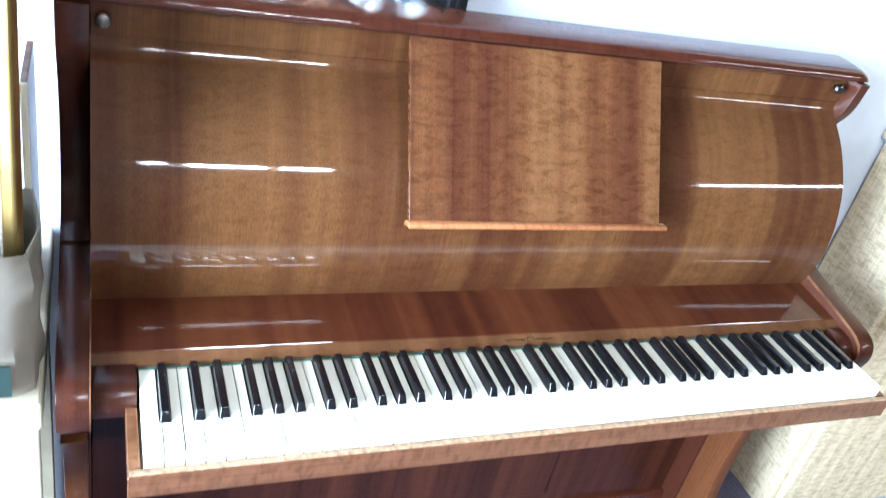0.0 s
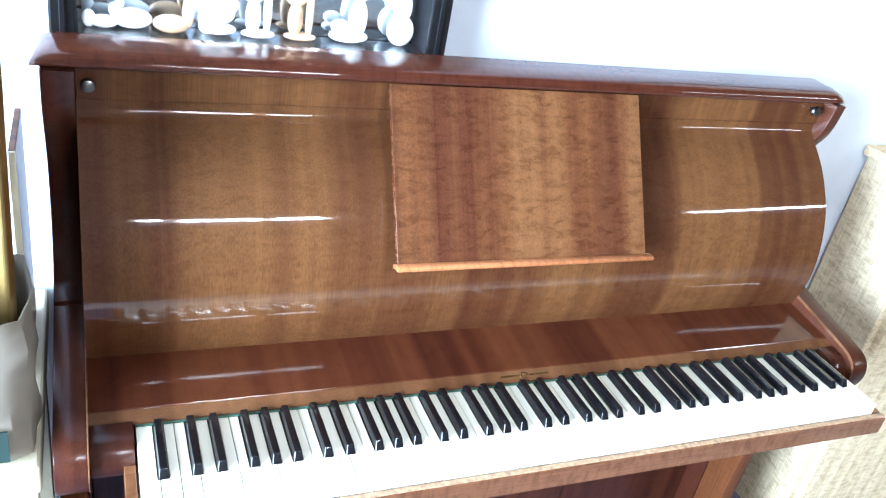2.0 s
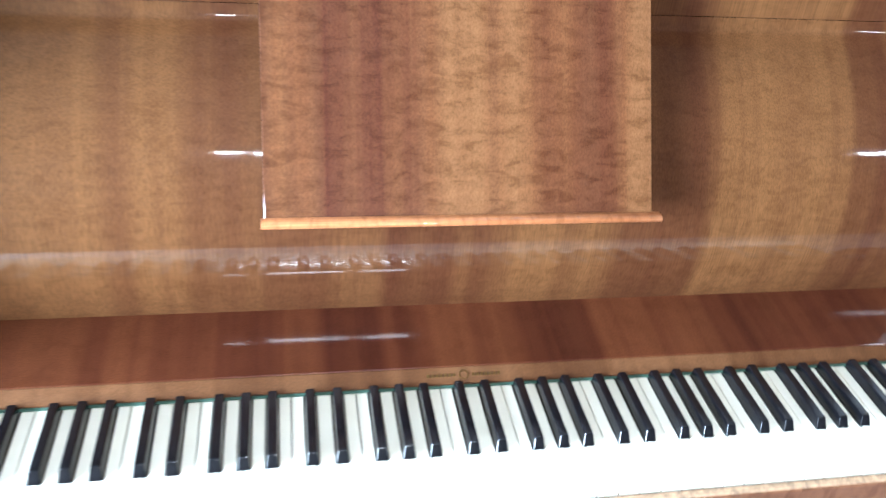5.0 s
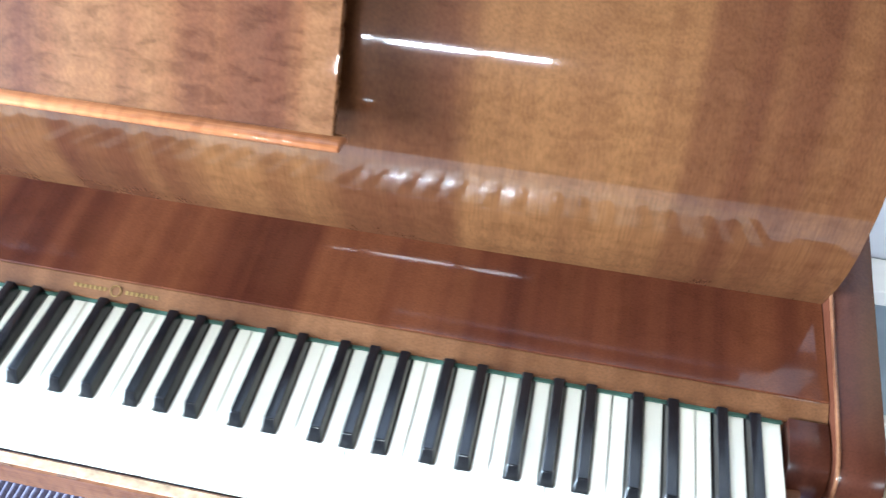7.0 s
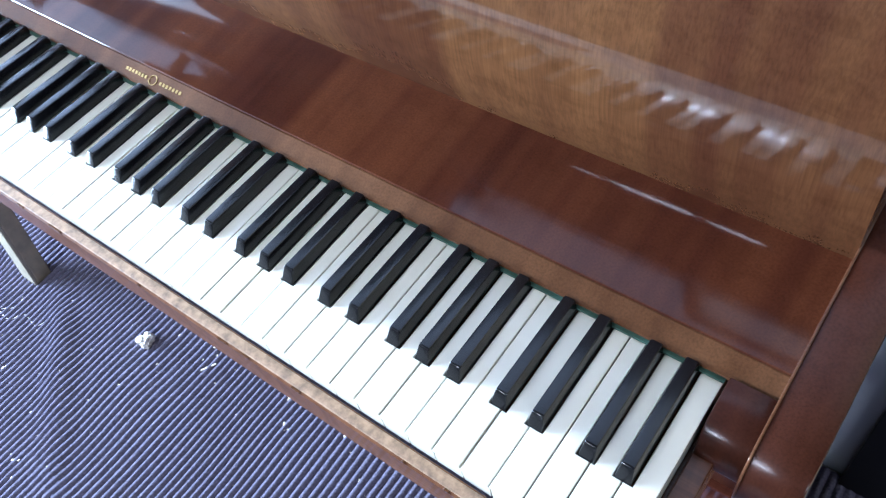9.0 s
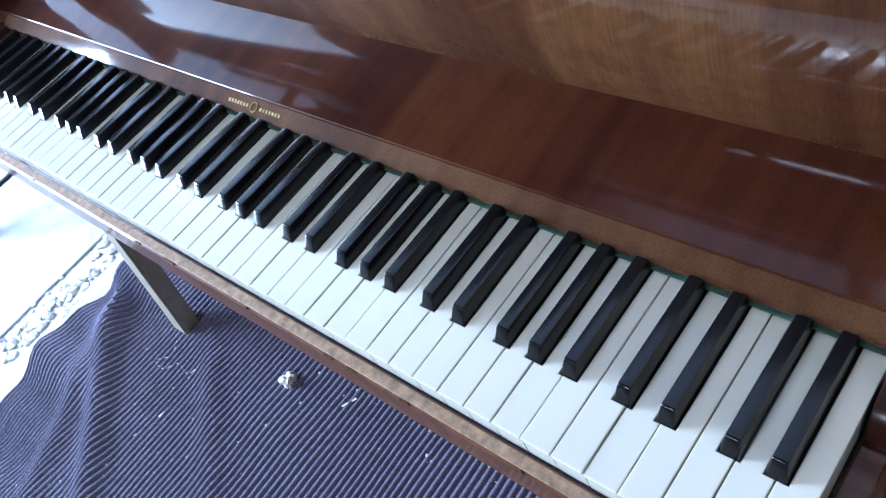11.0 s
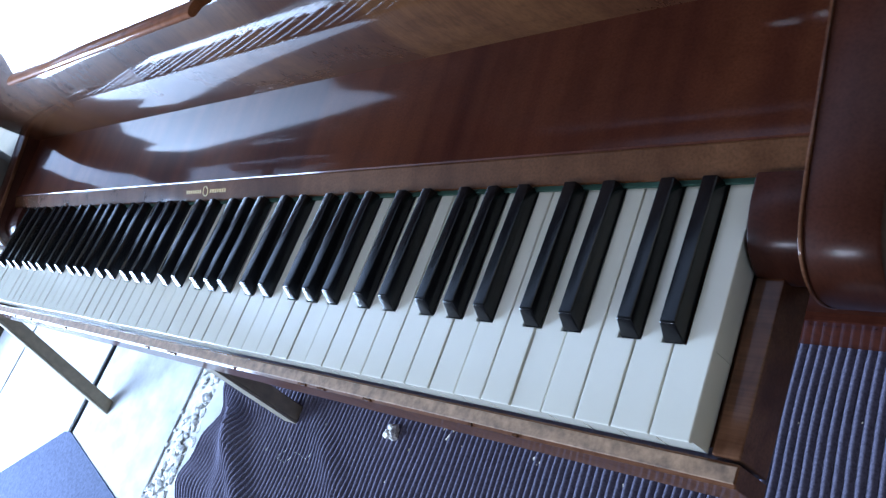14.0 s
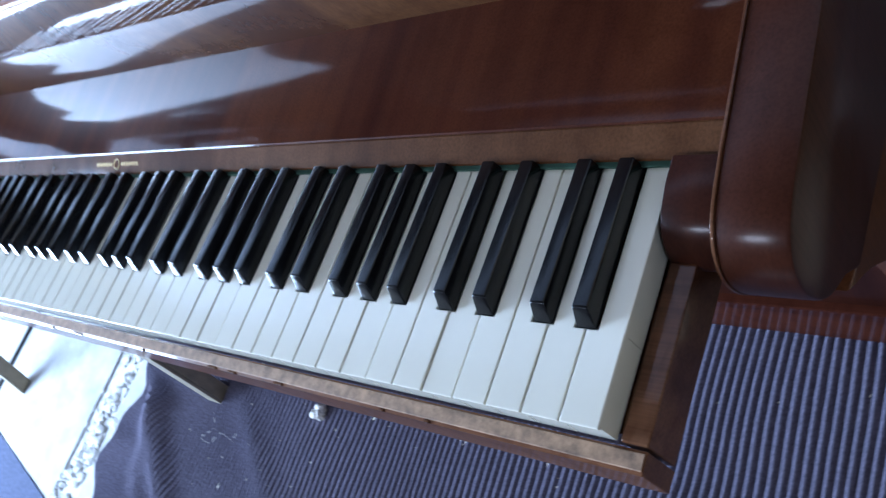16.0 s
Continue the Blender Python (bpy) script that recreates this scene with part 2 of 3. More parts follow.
def wall_with_holes(name, axis, at, thick, lo, hi, holes, label):
    """A wall along x or y with openings (from, to, sill, head)."""
    bm = bmesh.new()
    put = (lambda a, b, c, d: box(a, b, at, at + thick, c, d, bm=bm)) if axis == "x" else (lambda a, b, c, d: box(at, at + thick, a, b, c, d, bm=bm))
    x = lo
    for a, b, s, e in holes:
        put(x, a, -0.1, 2.5)
        if s > 0:
            put(a, b, -0.1, s)
        put(a, b, e, 2.5)
        x = b
    put(x, hi, -0.1, 2.5)
    return setting(name, bm, LOW_BOUNCE, label, "wall")


# both walls stand out of view, dark to keep the fill low
wall_with_holes("wall_front", "x", FRONT_Y, 0.2, LEFT_X, RIGHT_X, [(0.12, 0.21, 1.8, 2.2), (0.28, 0.6, 1.8, 2.2), (0.65, 0.86, 1.8, 2.2), (2.8, 3.9, 1.8, 2.2)], "unseen dark brown wall with small windows, added to hold fill light down")
wall_with_holes("wall_left", "y", LEFT_X, 0.2, FRONT_Y + 0.2, WALL_Y, [(-1.75, -0.2, 0, 2.1)], "unseen dark brown wall with an open doorway, added to hold fill light down")

# concrete slabs, with a dark broken joint between them
for x0, x1 in ((LEFT_X, -1.9), (-1.88, -1.2), (-1.165, -0.625)):
    bm = box(x0, x1, FRONT_Y + 0.2, WALL_Y - 0.001, -0.0055, 0.0, 0.002)
    part("slab", bm, CONCRETE, floor)
part("slab", box(-0.515, RIGHT_X - 0.001, FRONT_Y + 0.2, WALL_Y - 0.001, -0.0055, -0.001, 0.002), CONCRETE, floor)
part("joint_filler", box(-1.187, -1.178, FRONT_Y + 0.2, WALL_Y - 0.001, -0.0055, 0.003, 0.002), DARK, floor)

# crumbs of mortar along the broken joint
rnd = random.Random(4)
bm = bmesh.new()
for k in range(260):
    y, r = rnd.uniform(-0.5, 0.4), rnd.uniform(0.004, 0.016)
    one = bmesh.new()
    bmesh.ops.create_icosphere(one, subdivisions=1, radius=r)
    for v in one.verts:
        v.co *= rnd.uniform(0.7, 1.25)
        v.co.z *= 0.55
    one.transform(Matrix.Translation((-0.553 + 0.1 * min(0.0, y) + rnd.gauss(0, 0.028), y, -0.003)))
    join(bm, one)
tagged(part("mortar_rubble", bm, MORTAR), "pale crumbled mortar along the broken floor joint", "rubble", kind="stuff")


def cloth(name, mat, x0, x1, y0, y1, nx, ny, height, keep, label, category):
    """A floor covering as one wavy sheet with a thickness."""
    bm = bmesh.new()
    rows = []
    for j in range(ny + 1):
        y = y0 + (y1 - y0) * j / ny
        row = []
        for i in range(nx + 1):
            x = x0 + (x1 - x0) * i / nx
            row.append(bm.verts.new((*keep(x, y), height(x, y))))
        rows.append(row)
    for j in range(ny):
        for i in range(nx):
            bm.faces.new((rows[j][i], rows[j][i + 1], rows[j + 1][i + 1], rows[j + 1][i]))
    rim = [e for e in bm.edges if e.is_boundary]
    low = bmesh.ops.extrude_edge_only(bm, edges=rim)
    for v in low["geom"]:
        if isinstance(v, bmesh.types.BMVert):
            v.co.z = 0.0
    return tagged(part(name, bm, mat, smooth=True), label, category)


RIB = 0.013


def fold(x, y):
    """Soft wrinkles, strongest near the free corner."""
    x, y = 0.19 + (x - 0.186) * 0.7, y + 0.1
    s = max(0.0, min(1.0, (0.35 - x) / 0.5)) * max(0.0, min(1.0, (0.17 - y) / 0.08))
    a = 0.016 * math.exp(-(((x + 0.09) + 0.75 * (y + 0.04)) / 0.03) ** 2) * s * 1.3
    b = 0.014 * math.exp(-(((x - 0.13) + 0.8 * (y - 0.02)) / 0.028) ** 2) * s
    c = 0.009 * math.exp(-(((x + 0.2) + 0.4 * (y - 0.1)) / 0.025) ** 2) * s
    d = 0.004 * (noise.noise(Vector((x * 5, y * 3, 1.3))) + 0.5) * (1 if y < 0.2 else 0.3)
    return 1.35 * (a + b + c) + max(0.0, d)


def carpet_height(x, y):
    u = x / RIB + 0.9 * noise.noise(Vector((x * 4, y * 5, 0.0)))
    return 0.0052 + 0.0068 * abs(math.sin(math.pi * u)) ** 0.7 + fold(x, y) + 0.0005 * noise.noise(Vector((x * 120, y * 120, 3)))


def carpet_edge(x, y):
    """The free end of the carpet is wavy."""
    if x < -0.15:
        x += (-0.15 - x) / 0.31 * (0.024 * math.sin(y * 21 + 1.6) + 0.012 * math.sin(y * 51 + 1) + 0.1 * max(0.0, -y - 0.1))
    return x, y


cloth("ribbed_carpet", CARPET, -0.46, 1.9, -0.85, 0.49, 1456, 66, carpet_height, carpet_edge, "dark blue-grey ribbed carpet with wrinkles and litter", "carpet")
cloth("plain_carpet", CARPET_BLUE, -2.3, 0.2, -1.5, -0.1, 60, 30, lambda x, y: 0.004 + 0.002 * noise.noise(Vector((x * 6, y * 6, 9))),
      lambda x, y: (x, -1.5 + (y + 1.5) / 1.4 * (1.325 - (0.225 if x > -1.2 else -0.66) * (x + 1.2))), "pale blue-grey flat carpet with a bound edge", "carpet")

# ---- piano ----
W, Z = 0.0235, 0.735
piano = root("upright_piano", 0.5875, 0.3, 0.008, "upright piano in glossy ribbon-figured mahogany, keyboard open", "piano")
IN0, IN1, OUT0, OUT1 = -0.0555, 1.2115, -0.095, 1.249

PANEL = curve([(0.2695, 0.756), (0.2595, 0.785), (0.2525, 0.82), (0.2522, 0.85), (0.257, 0.888), (0.267, 0.925), (0.283, 0.964), (0.306, 0.999), (0.33, 1.028), (0.355, 1.051), (0.374, 1.067)], 6)
PANEL += curve([(0.374, 1.067), (0.381, 1.075), (0.3835, 1.0885)], 4)[1:]
part("front_panel", extrude_x(PANEL + [(0.41, 1.0885), (0.41, 0.757)], IN0, IN1), WOOD_PANEL, piano, smooth=True)
part("frieze", box(IN0, IN1, 0.379, 0.41, 1.09, 1.14, 0.0015), WOOD_PANEL, piano)

SIDE = curve([(0.3455, 0.805), (0.385, 0.82), (0.415, 0.86), (0.425, 0.92), (0.412, 0.985), (0.385, 1.035), (0.358, 1.08), (0.347, 1.137)], 5) + [(0.487, 1.137), (0.487, 0.012), (0.3005, 0.012), (0.3005, 0.64), (0.3455, 0.64)]
ARM = curve([(0.3448, 0.80), (0.28, 0.787), (0.2, 0.772), (0.135, 0.76), (0.105, 0.75), (0.091, 0.732), (0.09, 0.708), (0.102, 0.68), (0.125, 0.66)], 6)
LEG = curve([(0.125, 0.6395), (0.16, 0.60), (0.2, 0.53), (0.222, 0.44), (0.23, 0.3), (0.225, 0.2), (0.2, 0.14)], 6)
for x0, x1 in ((OUT0, IN0 - 0.0004), (IN1 + 0.0004, OUT1)):
    part("side_panel", extrude_x(SIDE, x0, min(x1, 1.234), 0.002), WOOD_CASE, piano, smooth=True)
    arm = part("arm", extrude_x(ARM + [(0.14, 0.64), (0.3395, 0.64), (0.3395, 0.78), (0.3448, 0.78)], x0, x1, 0.0025), WOOD_CASE, piano, smooth=True)
    inner = x1 if x0 < 0 else x0
    # bead in a paler wood, which paints the highlight along the arm
    part("arm_edge", extrude_x([(y - 0.0006, z + 0.0008) for y, z in ARM] + [(y + 0.002, z - 0.004) for y, z in reversed(ARM)], inner - 0.0009, inner + 0.0009, 0.0003), WOOD_RAIL, arm, "thin edge bead, coloured pale for the highlight along it", smooth=True)
    # sunlight on the inner face is put into the leg's colour
    part("leg", extrude_x(LEG + [(0.2, 0.09), (0.2998, 0.09), (0.2998, 0.6395)], x0 + 0.003, x1 - 0.003, 0.002), WOOD_LEG_SUNLIT, piano, "curved leg, coloured orange-brown for the sun on it", smooth=True)
    toe = part("toe_block", box(x0 - 0.002, x1 + 0.002, 0.19, 0.2995, 0.045, 0.0898, 0.004), WOOD_CASE, piano)
    bm = lathe([(0.004, -0.008), (0.016, -0.008), (0.018, -0.004), (0.018, 0.004), (0.016, 0.008), (0.004, 0.008)])
    bm.transform(Matrix.Translation(((x0 + x1) / 2, 0.215, 0.0265)) @ Matrix.Rotation(radians(90), 4, "Y"))
    part("caster", bm, DARK, toe, "small dark metal caster", smooth=True)

LID = curve([(0.360, 1.1375), (0.351, 1.1415), (0.350, 1.149), (0.357, 1.157), (0.374, 1.1615), (0.402, 1.1635)], 5) + [(0.422, 1.1635), (0.422, 1.1375)]
LX0, LX1, LR = OUT0 - 0.012, 1.238, 0.036
bm, rings = bmesh.new(), []
stops = [LX0 + LR * (1 - math.cos(math.pi / 2 * k / 6)) for k in range(7)]
for x in stops + [LX0 + LX1 - v for v in reversed(stops)]:
    e = min(x - LX0, LX1 - x)
    f = max(0.12, math.sqrt(max(0.0, 1 - (1 - min(1.0, e / LR)) ** 2)))
    rings.append([bm.verts.new((x, 0.41 + (y - 0.41) * (0.8 + 0.2 * f) if y < 0.41 else y, 1.1375 + (z - 1.1375) * f)) for y, z in LID])
for a, c in zip(rings, rings[1:]):
    for k in range(len(LID)):
        bm.faces.new((a[k], a[(k + 1) % len(LID)], c[(k + 1) % len(LID)], c[k]))
bm.faces.new(rings[0][::-1]), bm.faces.new(rings[-1])
bmesh.ops.recalc_face_normals(bm, faces=bm.faces)
part("lid", bm, WOOD_LID, piano, smooth=True)

FALL = [(0.1672, 0.7492), (0.1682, 0.7506), (0.268, 0.761), (0.268, 0.7435), (0.1672, 0.7435)]
part("fallboard", extrude_x(FALL, IN0 + 0.0005, IN1 - 0.0005), WOOD_FALL, piano)
STRIP = [(0.1487, 0.7405), (0.1492, 0.7418), (0.1658, 0.7496), (0.1669, 0.7496), (0.1669, 0.7405)]
strip = part("name_strip", extrude_x(STRIP, IN0 + 0.0005, IN1 - 0.0005), WOOD_STRIP, piano, "paler worn name strip")
part("strip_base", box(IN0 + 0.0005, IN1 - 0.0005, 0.1502, 0.1668, 0.7365, 0.7403), WOOD_UNDER, piano)
part("felt", box(0.0, 1.175, 0.1468, 0.1501, 0.7362, 0.738), GREEN_FELT, piano, "green felt strip")
# gilt maker's mark: two bars either side of a ring, lying on the sloped strip
tilt = Matrix.Translation((0.5685, 0.1575, 0.7459)) @ Matrix.Rotation(math.atan2(0.0078, 0.0166), 4, "X")
bm = bmesh.new()
for k in range(7):
    for side in (-1, 1):
        x = side * (0.0095 + 0.0049 * k + 0.0017)
        box(x - 0.0014, x + 0.0014, -0.0018, 0.0018, 0, 0.0004, bm=bm)
loops = [[bm.verts.new((q * math.cos(a * math.pi / 12), q * math.sin(a * math.pi / 12), h)) for a in range(24)] for q, h in ((0.0047, 0.0), (0.0047, 0.0006), (0.0056, 0.0006), (0.0056, 0.0))]
for a in range(24):
    for p, q in ((0, 1), (1, 2), (2, 3), (3, 0)):
        bm.faces.new((loops[p][a], loops[q][a], loops[q][(a + 1) % 24], loops[p][(a + 1) % 24]))
bmesh.ops.recalc_face_normals(bm, faces=bm.faces)
bm.transform(tilt)
part("gilt_mark", bm, GOLD, strip, "gilt bars and ring")

for x0, x1 in ((IN0 + 0.0005, -0.0025), (1.1775, IN1 - 0.0005)):
    BLOCK = curve([(0.1485, 0.7455), (0.13, 0.7445), (0.1115, 0.738), (0.1015, 0.724), (0.0995, 0.71), (0.105, 0.697)], 5)
    part("key_block", extrude_x(BLOCK + [(0.1485, 0.694)], x0, x1, 0.0015), WOOD_CASE, piano, smooth=True)
    part("end_rail", box(-0.016 if x0 < 0 else x0, 1.193 if x0 > 1 else x1, 0.0005, 0.14, 0.682, 0.7165, 0.001), WOOD_RAIL, piano)
SLIP = [(-0.0135, 0.682), (-0.0135, 0.7145), (-0.0115, 0.7165), (-0.003, 0.7165), (-0.0015, 0.7155), (-0.0015, 0.682)]
slip = part("key_slip", extrude_x(SLIP, -0.0165, 1.1935, 0.0008), WOOD_RAIL, piano, "worn brown key slip with chipped pale edge")
part("worn_top", extrude_x([(-0.0118, 0.7163), (-0.0112, 0.7171), (-0.0034, 0.7171), (-0.0028, 0.7163)], -0.0155, 1.1925), WORN, slip, "bare speckled wood along the worn top")
rnd = random.Random(9)
for k in range(11):
    x, l = rnd.uniform(0.0, 1.17), rnd.uniform(0.003, 0.02)
    part("chipped_edge", box(x, x + l, -0.01385, -0.0125 + rnd.uniform(0, 0.001), 0.7145, 0.7167, 0.0004, seg=1), WOOD_STRIP, slip)
part("key_bed", box(0.0, 1.165, 0.04, 0.34, 0.64, 0.6798, 0.003), WOOD_CASE, piano)
part("lower_panel", box(IN0, IN1, 0.3465, 0.37, 0.1, 0.6398, 0.002), WOOD_CASE, piano)
part("lower_door", box(0.31, 0.87, 0.3415, 0.3462, 0.14, 0.6, 0.002), WOOD_CASE, piano)
part("toe_rail", box(IN0, IN1, 0.335, 0.37, 0.012, 0.0998, 0.002), WOOD_LID, piano)

key_frame = part("key_frame", box(-0.002, 1.177, 0.006, 0.2, 0.6805, 0.708), WOOD_RAIL, piano)
OFF = {1: 0.004, 3: -0.003, 4: 0.003, 6: -0.004, 0: 0.0}
HALF = 0.0072


def white_mesh(k):
    """One white key, notched for its black neighbours, with an overhanging plate."""
    left = k > 0 and k % 7 in OFF
    right = k < 49 and (k + 1) % 7 in OFF
    a, b = 0.0005, W - 0.0005
    ta = OFF[k % 7] + HALF if left else a
    tb = W + OFF[(k + 1) % 7] - HALF if right else b
    bm = bmesh.new()
    outline = [(a, 0.0), (b, 0.0), (b, 0.0505), (tb, 0.0505), (tb, 0.16), (ta, 0.16), (ta, 0.0505), (a, 0.0505)]
    clean = [p for n, p in enumerate(outline) if p != outline[n - 1]]
    top = bm.faces.new([bm.verts.new((x, y, 0)) for x, y in clean])
    low = bmesh.ops.extrude_face_region(bm, geom=[top])
    for v in low["geom"]:
        if isinstance(v, bmesh.types.BMVert):
            v.co.z = -0.0028
    bmesh.ops.recalc_face_normals(bm, faces=bm.faces)
    rim = [e for e in bm.edges if all(abs(v.co.z) < 1e-6 for v in e.verts)]
    front = [e for e in bm.edges if all(v.co.y < 1e-6 for v in e.verts) and abs(e.verts[0].co.z - e.verts[1].co.z) > 1e-4]
    bmesh.ops.bevel(bm, geom=rim + front, offset=0.0007, segments=2, profile=0.5, affect="EDGES")
    box(a + 0.0002, b - 0.0002, 0.0012, 0.0495, -0.022, -0.0029, bm=bm)
    box(ta + 0.0002, tb - 0.0002, 0.0497, 0.16, -0.022, -0.0029, bm=bm)
    me = bpy.data.meshes.new("white_key")
    bm.to_mesh(me)
    bm.free()
    me.materials.append(IVORY)
    return me


rnd = random.Random(2)
meshes = {}
for k in range(50):
    kind = k if k in (0, 49) else 7 + k % 7
    if kind not in meshes:
        meshes[kind] = white_mesh(k)
    key = new("white_key", meshes[kind])
    key.parent, key.matrix_parent_inverse = key_frame, key_frame.matrix_world.inverted()
    key.location = (k * W, 0, Z + rnd.uniform(-0.0005, 0.0004))


def black_mesh():
    bm = box(-0.0062, 0.0062, 0.0505, 0.1484, 0.0, 0.0125)
    for v in bm.verts:
        if v.co.z > 0.006:
            v.co.x *= 0.74
            if v.co.y < 0.1:
                v.co.y += 0.0065
            else:
                v.co.z -= 0.001
    bmesh.ops.bevel(bm, geom=[e for e in bm.edges if max(v.co.z for v in e.verts) > 0.006], offset=0.0014, segments=3, profile=0.6, affect="EDGES")
    bm.normal_update()
    me = bpy.data.meshes.new("black_key")
    bm.to_mesh(me)
    bm.free()
    for p in me.polygons:
        p.use_smooth = True
    me.set_sharp_from_angle(angle=radians(28))
    me.materials.append(EBONY)
    return me


ebony = black_mesh()
for k in range(1, 50):
    if k % 7 in OFF:
        key = new("black_key", ebony)
        key.parent, key.matrix_parent_inverse = key_frame, key_frame.matrix_world.inverted()
        key.location = (k * W + OFF[k % 7] + rnd.uniform(-0.0003, 0.0003), 0, Z - 0.0005 + rnd.uniform(-0.0004, 0.0004))

# music desk: a leaning board with an ogee ledge, held off the panel
d = Vector((0.352 - 0.217, 1.139 - 0.917)).normalized()
n = Vector((d.y, -d.x)) * 0.009
DESK = [(0.217, 0.9205), (0.352, 1.139), (0.352 + n.x, 1.139 + n.y), (0.217 + n.x, 0.9205 + n.y)]
desk = part("music_desk", extrude_x(DESK, 0.3535, 0.7775, 0.001), WOOD_DESK, piano, "brighter ribbon-figured music desk")
LEDGE = curve([(0.217, 0.9215), (0.21, 0.9225), (0.2045, 0.921), (0.2035, 0.9175), (0.207, 0.9145), (0.217, 0.913)], 4)
part("ledge", extrude_x(LEDGE + [(0.227, 0.9085), (0.2285, 0.915), (0.218, 0.9212)], 0.3505, 0.7855, 0.001), WOOD_EDGE, desk, smooth=True)
for x in (0.375, 0.745):
    part("bracket", extrude_x([(0.234, 0.921), (0.262, 0.924), (0.264, 0.935), (0.242, 0.934)], x, x + 0.012, 0.001), DARK, desk)
    part("hinge", box(x, x + 0.02, 0.346, 0.3787, 1.1, 1.115, 0.001), WOOD_CASE, desk)
for x, z in ((-0.041, 1.113), (1.186, 1.119)):
    bm = lathe([(0.004, 0), (0.004, 0.008), (0.0085, 0.009), (0.0095, 0.012), (0.008, 0.016), (0.003, 0.018)])
    bm.transform(Matrix.Translation((x, 0.379, z)) @ Matrix.Rotation(radians(90), 4, "X"))
    part("knob", bm, CHROME, piano, smooth=True)

# ---- on and around the piano ----
LID_TOP = 1.1655
CASE_Z = LID_TOP - 0.016
cab = root("display_case", 0.22, 0.47, CASE_Z, "black framed glass display case hung behind the piano", "display case")
CX0, CX1, CY0, CY1, CZ1 = -0.084, 0.461, 0.426, 0.4985, 1.62
for x0, x1 in ((CX0, CX0 + 0.032), (CX1 - 0.032, CX1)):
    post = part("post", box(x0, x1, CY0, CY1, CASE_Z, CZ1, 0.003), DARK, cab)
    part("beading", box(x0 + 0.012, x1 - 0.012, CY0 - 0.004, CY0 - 0.0002, CASE_Z, CZ1, 0.0015), DARK, post)
part("top_rail", box(CX0 + 0.0321, CX1 - 0.0321, CY0, CY1, CZ1 - 0.04, CZ1, 0.003), DARK, cab)
part("bottom_rail", box(CX0 + 0.0321, CX1 - 0.0321, CY0, CY1, CASE_Z, CASE_Z + 0.006, 0.001), DARK, cab)
part("back_mirror", box(CX0 + 0.0321, CX1 - 0.0321, CY1 - 0.01, CY1, CASE_Z + 0.0062, CZ1 - 0.0402), MIRROR, cab, "dim mirror back")
part("glass_shelf", box(CX0 + 0.0325, CX1 - 0.0325, CY0 + 0.004, CY1 - 0.011, CASE_Z + 0.0064, CASE_Z + 0.0114, 0.001), GLASS, cab, "thick clear glass shelf")
pane = part("front_pane", box(CX0 + 0.0325, CX1 - 0.0325, CY0 + 0.0005, CY0 + 0.0025, CASE_Z + 0.0065, CZ1 - 0.0405), GLASS, cab, "clear front glass")
pane.visible_shadow = False


def lump(blobs):
    """Rounded plain shapes melted into one mesh: (x, y, z, rx, ry, rz)."""
    bm = bmesh.new()
    for x, y, z, rx, ry, rz in blobs:
        one = bmesh.new()
        bmesh.ops.create_icosphere(one, subdivisions=3, radius=1.0)
        for v in one.verts:
            v.co = Vector((x + v.co.x * rx, y + v.co.y * ry, z + v.co.z * rz))
        join(bm, one)
    return bm


def figurine(x, y, blobs, mat, label):
    bm = lump(blobs)
    ob = tagged(part("figurine", bm, mat, smooth=True), label, "figurine", "figurines in the display case")
    ob.location = (x, y - 0.09, CASE_Z + 0.0116)
    return ob


rnd = random.Random(7)
small = [(0, 0, 0.009, 0.018, 0.011, 0.009), (0.016, 0, 0.02, 0.007, 0.007, 0.012), (0.02, 0, 0.034, 0.006, 0.006, 0.006), (-0.018, 0, 0.012, 0.009, 0.006, 0.012)]
figurine(-0.019, 0.55, small, PORCELAIN, "small pale porcelain animal figurine")
figurine(0.017, 0.555, [(0, 0, 0.014, 0.026, 0.014, 0.014), (-0.022, 0, 0.024, 0.008, 0.008, 0.01)], PORCELAIN, "round pale porcelain figurine lying low")
figurine(0.066, 0.545, [(0, 0, 0.013, 0.024, 0.013, 0.013), (0.022, 0, 0.03, 0.008, 0.008, 0.022), (0.024, 0, 0.052, 0.009, 0.007, 0.007)], BISQUE, "tan and white porcelain animal figurine")
cluster = [(rnd.uniform(-0.018, 0.018), rnd.uniform(-0.012, 0.012), rnd.uniform(0.008, 0.09), 0.012, 0.011, 0.012) for _ in range(34)]
figurine(0.13, 0.555, cluster + [(0, 0, 0.008, 0.024, 0.018, 0.008)], PORCELAIN, "white porcelain flower-covered figurine")
for x in (0.184, 0.244):
    figurine(x, 0.55, [(0, 0, 0.006, 0.024, 0.014, 0.006), (0.012, 0, 0.04, 0.006, 0.006, 0.04), (-0.008, 0, 0.03, 0.011, 0.01, 0.026), (-0.008, 0, 0.068, 0.018, 0.011, 0.02), (0.006, 0, 0.094, 0.01, 0.009, 0.012)], BISQUE if x > 0.2 else PORCELAIN, "tall white and tan glazed porcelain figurine")
figurine(0.318, 0.555, [(0, 0, 0.01, 0.03, 0.016, 0.01), (0.012, 0, 0.036, 0.014, 0.011, 0.03), (-0.014, 0, 0.024, 0.014, 0.01, 0.01), (0.014, 0, 0.072, 0.01, 0.01, 0.011)], PORCELAIN, "seated white porcelain figurine")
